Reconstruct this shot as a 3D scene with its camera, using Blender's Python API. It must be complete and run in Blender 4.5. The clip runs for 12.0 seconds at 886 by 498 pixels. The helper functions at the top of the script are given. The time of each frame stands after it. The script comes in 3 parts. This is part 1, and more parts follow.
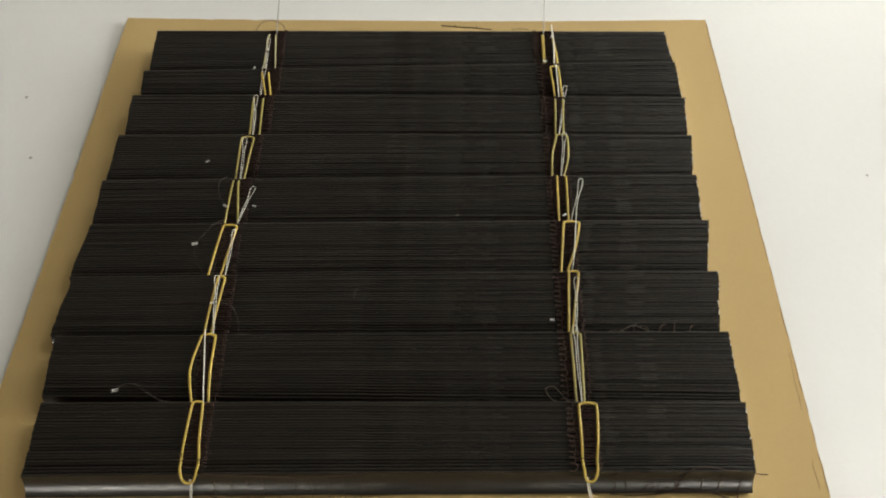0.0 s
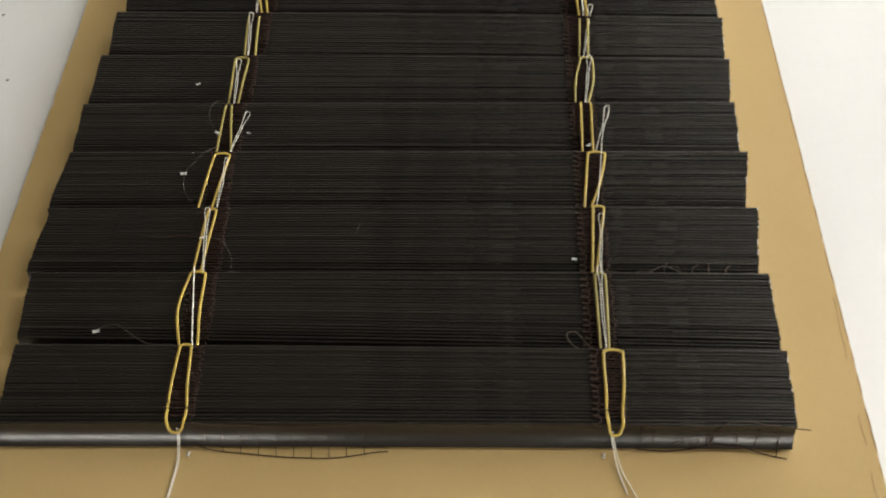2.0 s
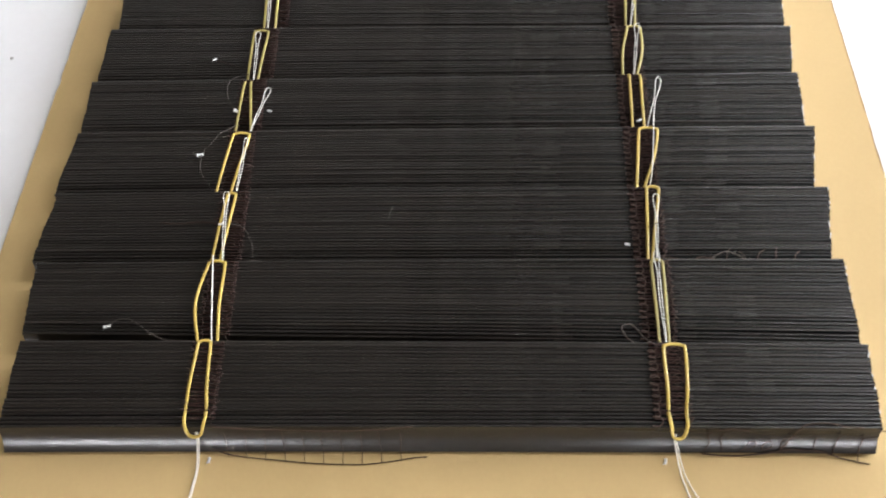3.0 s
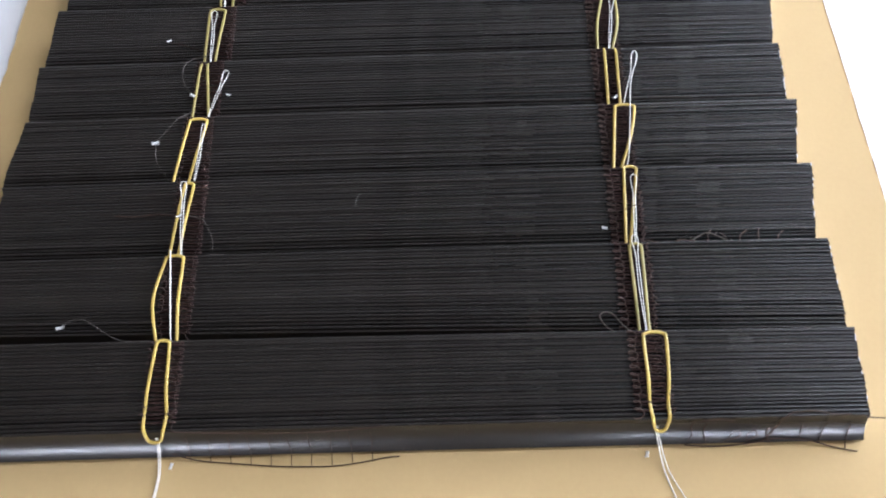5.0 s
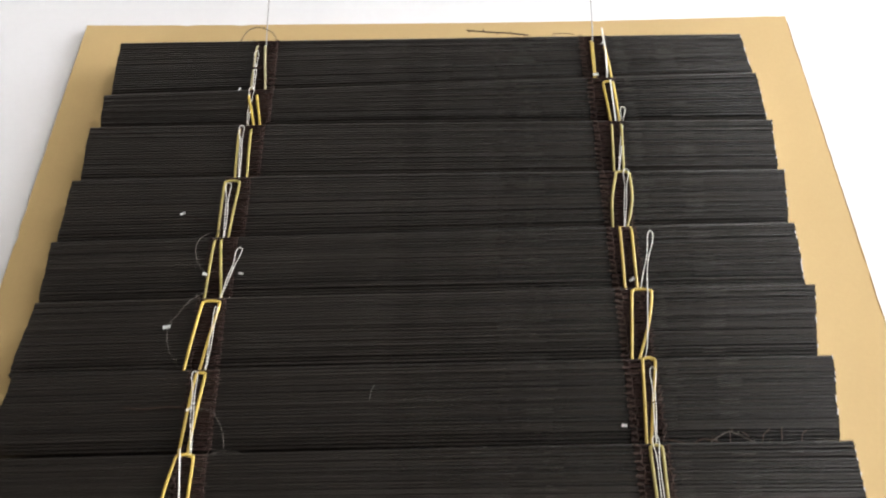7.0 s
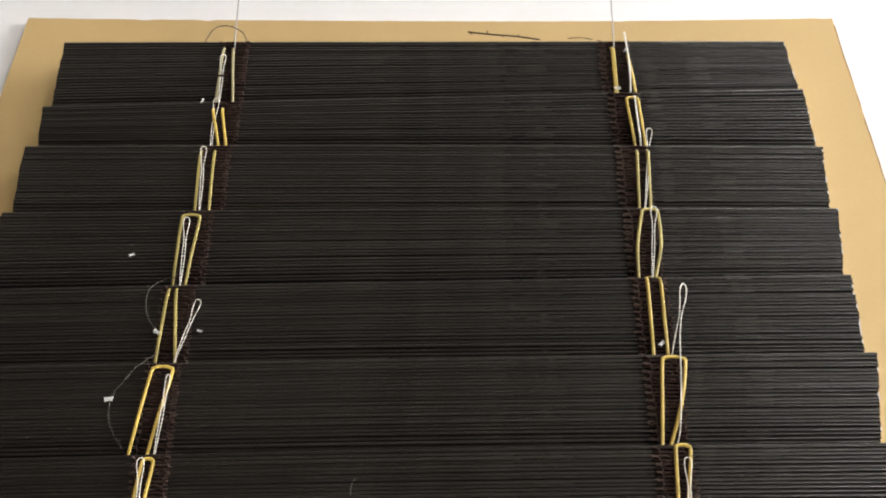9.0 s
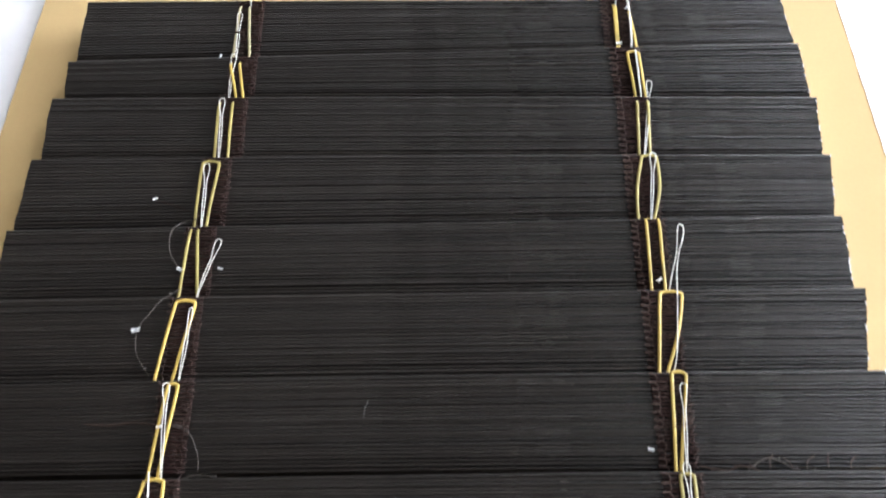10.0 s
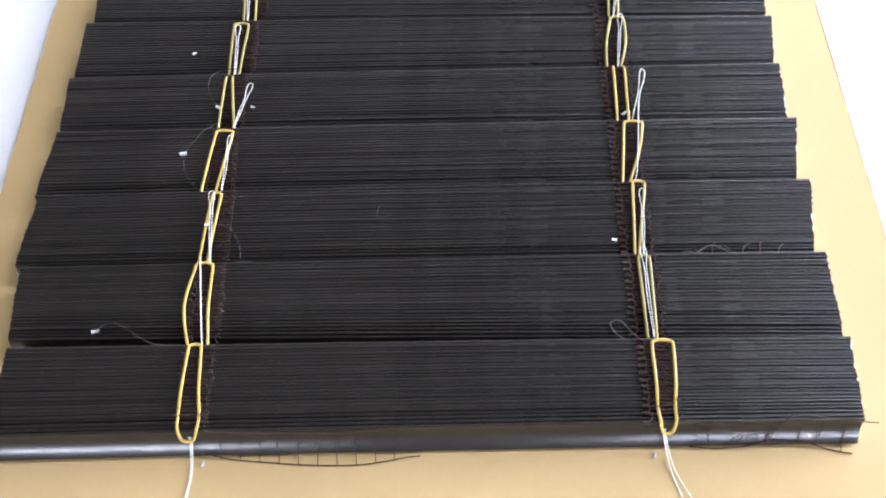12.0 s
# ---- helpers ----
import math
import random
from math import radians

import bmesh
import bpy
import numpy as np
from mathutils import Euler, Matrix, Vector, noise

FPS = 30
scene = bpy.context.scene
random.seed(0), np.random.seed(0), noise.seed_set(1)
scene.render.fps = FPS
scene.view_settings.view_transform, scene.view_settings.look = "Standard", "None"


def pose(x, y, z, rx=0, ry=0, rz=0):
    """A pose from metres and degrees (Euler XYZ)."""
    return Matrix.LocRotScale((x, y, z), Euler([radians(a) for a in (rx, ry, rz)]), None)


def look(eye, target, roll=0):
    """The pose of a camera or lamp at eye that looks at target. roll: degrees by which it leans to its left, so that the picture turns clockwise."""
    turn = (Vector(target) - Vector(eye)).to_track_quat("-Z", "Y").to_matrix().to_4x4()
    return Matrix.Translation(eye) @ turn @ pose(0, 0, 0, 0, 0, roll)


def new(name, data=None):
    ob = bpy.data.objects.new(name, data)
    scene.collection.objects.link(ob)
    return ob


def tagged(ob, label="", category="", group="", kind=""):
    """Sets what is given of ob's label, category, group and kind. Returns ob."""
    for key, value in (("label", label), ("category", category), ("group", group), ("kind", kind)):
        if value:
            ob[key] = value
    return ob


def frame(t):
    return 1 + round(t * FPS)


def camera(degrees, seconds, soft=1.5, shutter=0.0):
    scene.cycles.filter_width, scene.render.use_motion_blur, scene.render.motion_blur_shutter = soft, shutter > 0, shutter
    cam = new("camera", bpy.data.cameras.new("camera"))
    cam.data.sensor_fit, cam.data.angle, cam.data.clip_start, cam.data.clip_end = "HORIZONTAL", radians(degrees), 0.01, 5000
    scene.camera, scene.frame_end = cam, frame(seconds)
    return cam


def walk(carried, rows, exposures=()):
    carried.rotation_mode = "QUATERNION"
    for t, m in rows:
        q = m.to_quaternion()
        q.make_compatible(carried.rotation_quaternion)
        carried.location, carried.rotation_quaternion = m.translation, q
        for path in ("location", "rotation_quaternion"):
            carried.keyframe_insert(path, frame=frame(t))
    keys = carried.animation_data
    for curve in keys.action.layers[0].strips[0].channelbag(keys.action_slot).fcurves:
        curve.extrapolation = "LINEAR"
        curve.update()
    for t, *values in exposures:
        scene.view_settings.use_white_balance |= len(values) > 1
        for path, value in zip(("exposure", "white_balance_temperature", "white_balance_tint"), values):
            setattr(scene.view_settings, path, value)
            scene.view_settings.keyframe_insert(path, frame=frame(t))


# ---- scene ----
# ---- camera and walk ----
cam = camera(55.2, 12.0, soft=2.0, shutter=0.5)
PATH = [
    (0, (-0.001, -0.039, 0.434), (0.002, 1.15, -1.175), 0.3),
    (0.5, (0.0, -0.039, 0.434), (-0.014, 1.122, -1.195), -0.2),
    (1, (0.001, -0.034, 0.432), (-0.016, 1.105, -1.212), -0.5),
    (1.5, (0.001, -0.029, 0.417), (0.004, 1.084, -1.245), 0.3),
    (2, (-0.002, -0.018, 0.393), (-0.021, 1.064, -1.289), -0.2),
    (2.5, (-0.009, -0.008, 0.37), (-0.05, 1.076, -1.31), -1.2),
    (3, (-0.015, 0.001, 0.359), (-0.069, 1.063, -1.335), -2.2),
    (3.2, (-0.019, 0.005, 0.354), (-0.068, 1.049, -1.351), -2.0),
    (4.8, (-0.017, 0.02, 0.345), (-0.024, 1.018, -1.388), -1.6),
    (5, (-0.009, 0.017, 0.347), (-0.024, 1.024, -1.381), -1.8),
    (5.5, (-0.009, 0.018, 0.368), (-0.047, 1.01, -1.369), -1.9),
    (6, (-0.013, 0.028, 0.387), (-0.065, 1.084, -1.31), -2.3),
    (6.5, (-0.02, 0.048, 0.385), (-0.052, 1.186, -1.259), -1.3),
    (7, (-0.017, 0.075, 0.376), (-0.024, 1.197, -1.279), -1.0),
    (7.2, (-0.013, 0.088, 0.374), (-0.019, 1.216, -1.277), -0.9),
    (8.8, (-0.021, 0.147, 0.341), (0.006, 1.197, -1.361), 1.1),
    (9, (-0.02, 0.148, 0.341), (-0.003, 1.197, -1.362), 0.7),
    (9.5, (-0.021, 0.142, 0.342), (-0.015, 1.18, -1.367), 0.2),
    (10, (-0.02, 0.118, 0.345), (-0.023, 1.151, -1.368), -0.3),
    (10.5, (-0.023, 0.086, 0.346), (-0.022, 1.101, -1.377), 0.2),
    (11, (-0.027, 0.052, 0.349), (-0.022, 1.041, -1.389), 0.4),
    (11.5, (-0.024, 0.026, 0.353), (-0.02, 0.993, -1.397), -0.0),
    (12, (-0.023, 0.013, 0.367), (-0.012, 1.012, -1.365), -0.0),
]
EXPOSURES = [
    (0.0, -0.50, 7000, 6),
    (1.6, -0.48, 7000, 8),
    (2.5, 0.09, 6650, 10),
    (3.0, 0.40, 6170, 13),
    (5.0, 0.48, 5500, 16),
    (6.5, 0.43, 5600, 14),
    (7.0, 0.21, 6400, 13),
    (8.8, 0.07, 6670, 13),
    (9.0, 0.07, 6670, 13),
    (9.5, 0.44, 6400, 14),
    (10.5, 0.71, 5450, 13),
    (12.0, 0.88, 5440, 17),
]
walk(cam, [(t, look(eye, target, roll)) for t, eye, target, roll in PATH], EXPOSURES)

# ---- room, light ----
BOARD_TOP = -0.0125      # upper face of the cardboard
BOARD_THICK = 0.004
TABLE_TOP = BOARD_TOP - BOARD_THICK
FLOOR = TABLE_TOP - 0.75
CEILING = FLOOR + 2.6
ROOM = (-2.2, 2.0, -2.3, 2.6)   # x0, x1, y0, y1

world = bpy.data.worlds.new("sky")
scene.world = world
world.use_nodes = True
sky = world.node_tree.nodes.new("ShaderNodeTexSky")
sky.sky_type, sky.sun_disc = "NISHITA", False
sky.sun_elevation, sky.sun_rotation = radians(40), radians(200)
background = world.node_tree.nodes["Background"]
background.inputs["Strength"].default_value = 0.1
world.node_tree.links.new(sky.outputs["Color"], background.inputs["Color"])


def area_lamp(name, place, target, size_x, size_y, watts, colour):
    data = bpy.data.lights.new(name, "AREA")
    data.shape, data.size, data.size_y, data.energy, data.color = "RECTANGLE", size_x, size_y, watts, colour
    lamp = new(name, data)
    lamp.matrix_world = look(place, target)
    return lamp


# unseen windows added as light sources: one each in the north and east walls, two in the south wall (start, end along
# the wall)
NORTH_ADDED_WINDOW = (0.75, 1.75, FLOOR + 0.9, FLOOR + 1.8)
EAST_ADDED_WINDOW = (0.3, 1.7, FLOOR + 0.9, FLOOR + 2.0)
# low slots, placed so the front slat reflects them as bright streaks
SOUTH_ADDED_WINDOWS = ((-1.6, -0.6, FLOOR + 1.08, FLOOR + 1.32), (0.65, 1.9, FLOOR + 1.08, FLOOR + 1.32))
DAY = (0.94, 0.975, 1.0)
a0, a1, z0, z1 = EAST_ADDED_WINDOW
area_lamp("window_light", (ROOM[1] + 0.10, (a0 + a1) / 2, (z0 + z1) / 2), (0, (a0 + a1) / 2, (z0 + z1) / 2), a1 - a0 - 0.1, z1 - z0 - 0.1, 62.0, DAY)
# north light, added for the sheen on the slats' right ends
a0, a1, z0, z1 = NORTH_ADDED_WINDOW
area_lamp("window_light", ((a0 + a1) / 2, ROOM[3] + 0.10, (z0 + z1) / 2), ((a0 + a1) / 2, 0, (z0 + z1) / 2), a1 - a0 - 0.1, z1 - z0 - 0.1, 22.0, (1.0, 0.97, 0.93))
for (a0, a1, z0, z1), watts in zip(SOUTH_ADDED_WINDOWS, (33.0, 31.0)):
    area_lamp("window_light", ((a0 + a1) / 2, ROOM[2] - 0.10, (z0 + z1) / 2), ((a0 + a1) / 2, 0, (z0 + z1) / 2), a1 - a0 - 0.1, z1 - z0 - 0.1, watts, (1.0, 0.985, 0.96))
# unseen ceiling lamp, added to brighten the table from the right
ADDED_LAMPS = ((1.45, 0.75, 22.0, (1.0, 0.98, 0.95)),)
for lx, ly, watts, colour in ADDED_LAMPS:
    area_lamp("added_ceiling_lamp_light", (lx, ly, CEILING - 0.062), (lx, ly, FLOOR), 1.15, 0.22, watts, colour)


# ---- materials ----
def material(name, colour, rough=0.5, metal=0.0, dark=0.75, light=1.15, scale=60.0, fine=900.0, bump=0.15, stretch=(1, 1, 1), rough_span=0.1, vary=0.0, coat=0.0):
    """A principled surface whose colour and gloss vary at two scales, with fine relief. vary: how far alike pieces differ."""
    m = bpy.data.materials.new(name)
    m.use_nodes = True
    nt = m.node_tree
    n, link = nt.nodes, nt.links.new
    bsdf = n["Principled BSDF"]
    coord = n.new("ShaderNodeTexCoord")
    mapping = n.new("ShaderNodeMapping")
    mapping.inputs["Scale"].default_value = stretch
    link(coord.outputs["Object"], mapping.inputs["Vector"])
    big, small = n.new("ShaderNodeTexNoise"), n.new("ShaderNodeTexNoise")
    for tex, sc, det in ((big, scale, 5.0), (small, fine, 3.0)):
        tex.inputs["Scale"].default_value, tex.inputs["Detail"].default_value = sc, det
        link(mapping.outputs["Vector"], tex.inputs["Vector"])
    both = n.new("ShaderNodeMix")
    both.inputs["Factor"].default_value = 0.4
    link(big.outputs["Fac"], both.inputs["A"])
    link(small.outputs["Fac"], both.inputs["B"])
    ramp = n.new("ShaderNodeValToRGB")
    ramp.color_ramp.elements[0].position, ramp.color_ramp.elements[1].position = 0.3, 0.7
    ramp.color_ramp.elements[0].color = (*[c * dark for c in colour], 1)
    ramp.color_ramp.elements[1].color = (*[min(1, c * light) for c in colour], 1)
    link(both.outputs["Result"], ramp.inputs["Fac"])
    tint = ramp.outputs["Color"]
    if vary:
        info = n.new("ShaderNodeObjectInfo")
        span = n.new("ShaderNodeMapRange")
        span.inputs["To Min"].default_value, span.inputs["To Max"].default_value = 1 - vary, 1 + vary
        link(info.outputs["Random"], span.inputs["Value"])
        hsv = n.new("ShaderNodeHueSaturation")
        link(span.outputs["Result"], hsv.inputs["Value"])
        link(tint, hsv.inputs["Color"])
        tint = hsv.outputs["Color"]
    link(tint, bsdf.inputs["Base Color"])
    gloss = n.new("ShaderNodeMapRange")
    gloss.inputs["To Min"].default_value, gloss.inputs["To Max"].default_value = max(0.02, rough - rough_span), rough + rough_span
    link(big.outputs["Fac"], gloss.inputs["Value"])
    link(gloss.outputs["Result"], bsdf.inputs["Roughness"])
    bsdf.inputs["Metallic"].default_value = metal
    bsdf.inputs["Coat Weight"].default_value = coat
    if bump:
        relief = n.new("ShaderNodeBump")
        relief.inputs["Strength"].default_value, relief.inputs["Distance"].default_value = bump, 0.0003
        link(small.outputs["Fac"], relief.inputs["Height"])
        link(relief.outputs["Normal"], bsdf.inputs["Normal"])
    return m


SLAT = material("black_slat_paint", (0.0140, 0.0115, 0.0094), 0.275, 0.0, 0.8, 1.3, 25, 300, 0.0, (0.12, 1, 1), 0.015, 0.25)
BARE = material("cut_aluminium", (0.50, 0.50, 0.51), 0.35, 0.9, 0.7, 1.1, 300, 2000, 0.1)
KRAFT = material("kraft_cardboard", (0.50, 0.355, 0.152), 0.85, 0, 0.955, 1.03, 7, 500, 0.06, (1, 0.8, 1), 0.05)
FLUTE = material("cardboard_core", (0.42, 0.28, 0.13), 0.9, 0, 0.7, 1.1, 80, 900, 0.2)
WHITE = material("white_laminate", (0.80, 0.80, 0.80), 0.38, 0, 0.965, 1.01, 3, 260, 0.03)
WALL = material("white_wall_paint", (0.55, 0.54, 0.53), 0.85, 0, 0.97, 1.02, 2, 300, 0.1)
# unseen ceiling, darkened so that the front slats reflect less light
LOW_BOUNCE_CEIL = material("low_bounce_ceiling", (0.20, 0.192, 0.175), 0.9, 0, 0.9, 1.1, 2, 300, 0.1)
# unseen wall, brightened to give the far slats more to reflect
REFLECTOR_WALL = material("reflector_wall_paint", (0.83, 0.82, 0.795), 0.85, 0, 0.97, 1.02, 2, 300, 0.1)
# unseen walls, darkened to cut bounce and beige to warm slat reflections
LOW_BOUNCE_WALL = material("low_bounce_wall_paint", (0.26, 0.225, 0.175), 0.85, 0, 0.95, 1.04, 2, 300, 0.1)
GREY = material("grey_floor", (0.32, 0.31, 0.30), 0.5, 0, 0.85, 1.1, 4, 200, 0.05)
STEEL = material("grey_steel", (0.55, 0.55, 0.56), 0.4, 0.7, 0.9, 1.05, 30, 500, 0.03)
AMBER = material("amber_rubber", (0.49, 0.345, 0.066), 0.42, 0, 0.85, 1.12, 120, 1500, 0.08, vary=0.12)
OLIVE = material("dull_rubber", (0.34, 0.275, 0.075), 0.5, 0, 0.82, 1.12, 120, 1500, 0.08, vary=0.1)
PALE = material("faded_rubber", (0.36, 0.315, 0.17), 0.55, 0, 0.85, 1.1, 120, 1500, 0.08)
CORD = material("white_cord", (0.84, 0.81, 0.73), 0.4, 0, 0.9, 1.05, 400, 3000, 0.2)
MAROON = material("maroon_thread", (0.026, 0.0125, 0.010), 0.85, 0, 0.6, 1.5, 300, 4000, 0.3)
BROWN = material("brown_thread", (0.058, 0.039, 0.032), 0.8, 0, 0.5, 1.6, 300, 4000, 0.3)
TAIL_BROWN = material("tail_thread", (0.046, 0.028, 0.020), 0.75, 0, 0.6, 1.4, 300, 4000, 0.3)
BLACKISH = material("dark_thread", (0.080, 0.069, 0.060), 0.7, 0, 0.6, 1.4, 300, 4000, 0.3)
CRIMP = material("bright_metal", (0.95, 0.95, 0.94), 0.3, 0.1, 0.85, 1.05, 500, 2500, 0.1)
SPECK = material("dark_speck", (0.36, 0.34, 0.31), 0.8, 0, 0.7, 1.2, 500, 2500, 0.1)
LINT = material("grey_lint", (0.13, 0.125, 0.115), 0.8, 0, 0.8, 1.1, 500, 2500, 0.1)
NYLON = material("grey_line", (0.30, 0.295, 0.285), 0.3, 0, 0.85, 1.1, 300, 2500, 0.05)

SLAT.node_tree.nodes["Principled BSDF"].inputs["Specular IOR Level"].default_value = 0.36
for cotton in (MAROON, BROWN, TAIL_BROWN, BLACKISH):
    cotton.node_tree.nodes["Principled BSDF"].inputs["Specular IOR Level"].default_value = 0.15

# glowing cover of the added ceiling lamp
GLOW = bpy.data.materials.new("added_lamp_diffuser")
GLOW.use_nodes = True
GLOW.node_tree.nodes["Principled BSDF"].inputs["Base Color"].default_value = (0.85, 0.85, 0.82, 1)
GLOW.node_tree.nodes["Principled BSDF"].inputs["Emission Color"].default_value = (1.0, 0.95, 0.87, 1)
GLOW.node_tree.nodes["Principled BSDF"].inputs["Emission Strength"].default_value = 3.0
GLASS = bpy.data.materials.new("window_glass")
GLASS.use_nodes = True
GLASS.node_tree.nodes["Principled BSDF"].inputs["Transmission Weight"].default_value = 1.0
GLASS.node_tree.nodes["Principled BSDF"].inputs["Roughness"].default_value = 0.02


# ---- mesh helpers ----
def mesh_of(name, bm, *mats, smooth=True):
    me = bpy.data.meshes.new(name)
    bm.normal_update()
    for f in bm.faces:
        f.smooth = smooth
    bm.to_mesh(me)
    bm.free()
    for m in mats:
        me.materials.append(m)
    return me


def part(name, bm, mat, parent, label="", smooth=True):
    ob = new(name, mesh_of(name, bm, mat, smooth=smooth))
    ob.parent = parent
    return tagged(ob, label)


def thing(name, bm, mat, label, category, group="", smooth=True, kind=""):
    return tagged(new(name, mesh_of(name, bm, mat, smooth=smooth)), label, category, group, kind)


def box(bm, x0, x1, y0, y1, z0, z1, bevel=0.0):
    made = bmesh.ops.create_cube(bm, size=1.0, matrix=Matrix.LocRotScale(((x0 + x1) / 2, (y0 + y1) / 2, (z0 + z1) / 2), None, (x1 - x0, y1 - y0, z1 - z0)))
    if bevel:
        edges = list({e for v in made["verts"] for e in v.link_edges})
        bmesh.ops.bevel(bm, geom=edges, offset=bevel, segments=2, affect="EDGES", profile=0.5)
    return bm


def spline(points, steps=6, closed=False):
    """A smooth line through the points."""
    pts = [Vector(p) for p in points]
    n = len(pts)
    out = []
    for i in range(n if closed else n - 1):
        a, b, c, d = (pts[(i + k) % n] if closed else pts[min(max(i + k, 0), n - 1)] for k in (-1, 0, 1, 2))
        for s in range(steps):
            u = s / steps
            out.append(0.5 * (2 * b + (c - a) * u + (2 * a - 5 * b + 4 * c - d) * u * u + (3 * b - a - 3 * c + d) * u ** 3))
    if not closed:
        out.append(pts[-1])
    return out


def tube(bm, line, r, sides=6, closed=False, tall=1.0, taper=False):
    """A cord along the line; tall: its height over its width."""
    rings, n = [], len(line)
    for i, p in enumerate(line):
        ahead = (line[(i + 1) % n] if closed or i < n - 1 else p) - (line[i - 1] if closed or i else p)
        ahead = ahead.normalized() if ahead.length > 1e-9 else Vector((0, 1, 0))
        side = ahead.cross(Vector((0, 0, 1)))
        side = side.normalized() if side.length > 0.05 else Vector((1, 0, 0))
        up = side.cross(ahead)
        rr = r * (0.55 if taper and i in (0, n - 1) else 1)
        rings.append([bm.verts.new(p + side * (rr * math.cos(a)) + up * (rr * tall * math.sin(a)))
                      for a in (2 * math.pi * k / sides for k in range(sides))])
    for i in range(n if closed else n - 1):
        one, two = rings[i], rings[(i + 1) % n]
        for k in range(sides):
            bm.faces.new((one[k], two[k], two[(k + 1) % sides], one[(k + 1) % sides]))
    if not closed:
        bm.faces.new(rings[0])
        bm.faces.new(rings[-1][::-1])
    return bm


# ---- room ----
def structure(name, label, category, mat, *boxes, bevel=0.0):
    bm = bmesh.new()
    for b in boxes:
        box(bm, *b, bevel=bevel)
    return thing(name, bm, mat, label, category, kind="structure", smooth=False)


X0, X1, Y0, Y1 = ROOM
structure("floor", "plain grey floor under the work table", "floor", GREY, (X0 - 0.2, X1 + 0.2, Y0 - 0.2, Y1 + 0.2, FLOOR - 0.1, FLOOR))
structure("ceiling", "unseen plain ceiling, dark grey to dim reflections in the slats", "ceiling", LOW_BOUNCE_CEIL, (X0 - 0.2, X1 + 0.2, Y0 - 0.2, Y1 + 0.2, CEILING, CEILING + 0.1))
a0, a1, z0, z1 = NORTH_ADDED_WINDOW
structure("wall_north", "unseen wall, bright white to reflect in the far slats, with an added window opening", "wall", REFLECTOR_WALL,
          (X0, a0, Y1, Y1 + 0.2, FLOOR, CEILING), (a1, X1, Y1, Y1 + 0.2, FLOOR, CEILING), (a0, a1, Y1, Y1 + 0.2, FLOOR, z0), (a0, a1, Y1, Y1 + 0.2, z1, CEILING))
structure("wall_west", "unseen plain wall, dark beige to cut bounced light", "wall", LOW_BOUNCE_WALL, (X0 - 0.2, X0, Y0 - 0.2, Y1 + 0.2, FLOOR, CEILING))
a0, a1, z0, z1 = EAST_ADDED_WINDOW
structure("wall_east", "unseen plain white painted wall with an opening for an added window", "wall", WALL,
          (X1, X1 + 0.2, Y0 - 0.2, a0, FLOOR, CEILING), (X1, X1 + 0.2, a1, Y1 + 0.2, FLOOR, CEILING),
          (X1, X1 + 0.2, a0, a1, FLOOR, z0), (X1, X1 + 0.2, a0, a1, z1, CEILING))
(a0, a1, z0, z1), (b0, b1, _, _) = SOUTH_ADDED_WINDOWS
structure("wall_south", "unseen wall, dark beige to cut bounced light, with two added window openings", "wall", LOW_BOUNCE_WALL,
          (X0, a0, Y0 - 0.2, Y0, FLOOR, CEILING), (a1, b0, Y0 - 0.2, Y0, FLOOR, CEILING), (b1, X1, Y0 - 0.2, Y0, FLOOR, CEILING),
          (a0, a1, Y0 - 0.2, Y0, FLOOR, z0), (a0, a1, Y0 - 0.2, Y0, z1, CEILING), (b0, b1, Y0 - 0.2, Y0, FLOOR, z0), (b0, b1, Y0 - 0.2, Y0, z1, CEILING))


def window(name, place, turn, width, height):
    """A two-pane window, added out of view to bring in light, across the local x axis, its sill at the local origin."""
    ob = tagged(new(name), "unseen white framed window added to bring in light", "window", kind="structure")
    ob.matrix_basis = pose(*place, 0, 0, turn)
    w = width / 2
    bm = bmesh.new()
    for b in ((-w, w, 0, 0.05), (-w, w, height - 0.05, height), (-w, 0.05 - w, 0.05, height - 0.05), (w - 0.05, w, 0.05, height - 0.05), (-0.025, 0.025, 0.05, height - 0.05)):
        box(bm, b[0], b[1], -0.025, 0.025, b[2], b[3])
    part("window_frame", bm, WALL, ob, smooth=False)
    for x0, x1 in ((0.05 - w, -0.025), (0.025, w - 0.05)):
        pane = part("pane", box(bmesh.new(), x0, x1, -0.003, 0.003, 0.05, height - 0.05), GLASS, ob, smooth=False)
        pane.visible_shadow = False


a0, a1, z0, z1 = EAST_ADDED_WINDOW
window("window_1", (X1 + 0.045, (a0 + a1) / 2, z0), 90, a1 - a0, z1 - z0)
a0, a1, z0, z1 = NORTH_ADDED_WINDOW
window("window_4", ((a0 + a1) / 2, Y1 + 0.045, z0), 0, a1 - a0, z1 - z0)
for i, (a0, a1, z0, z1) in enumerate(SOUTH_ADDED_WINDOWS):
    window("window_%d" % (i + 2), ((a0 + a1) / 2, Y0 - 0.045, z0), 0, a1 - a0, z1 - z0)
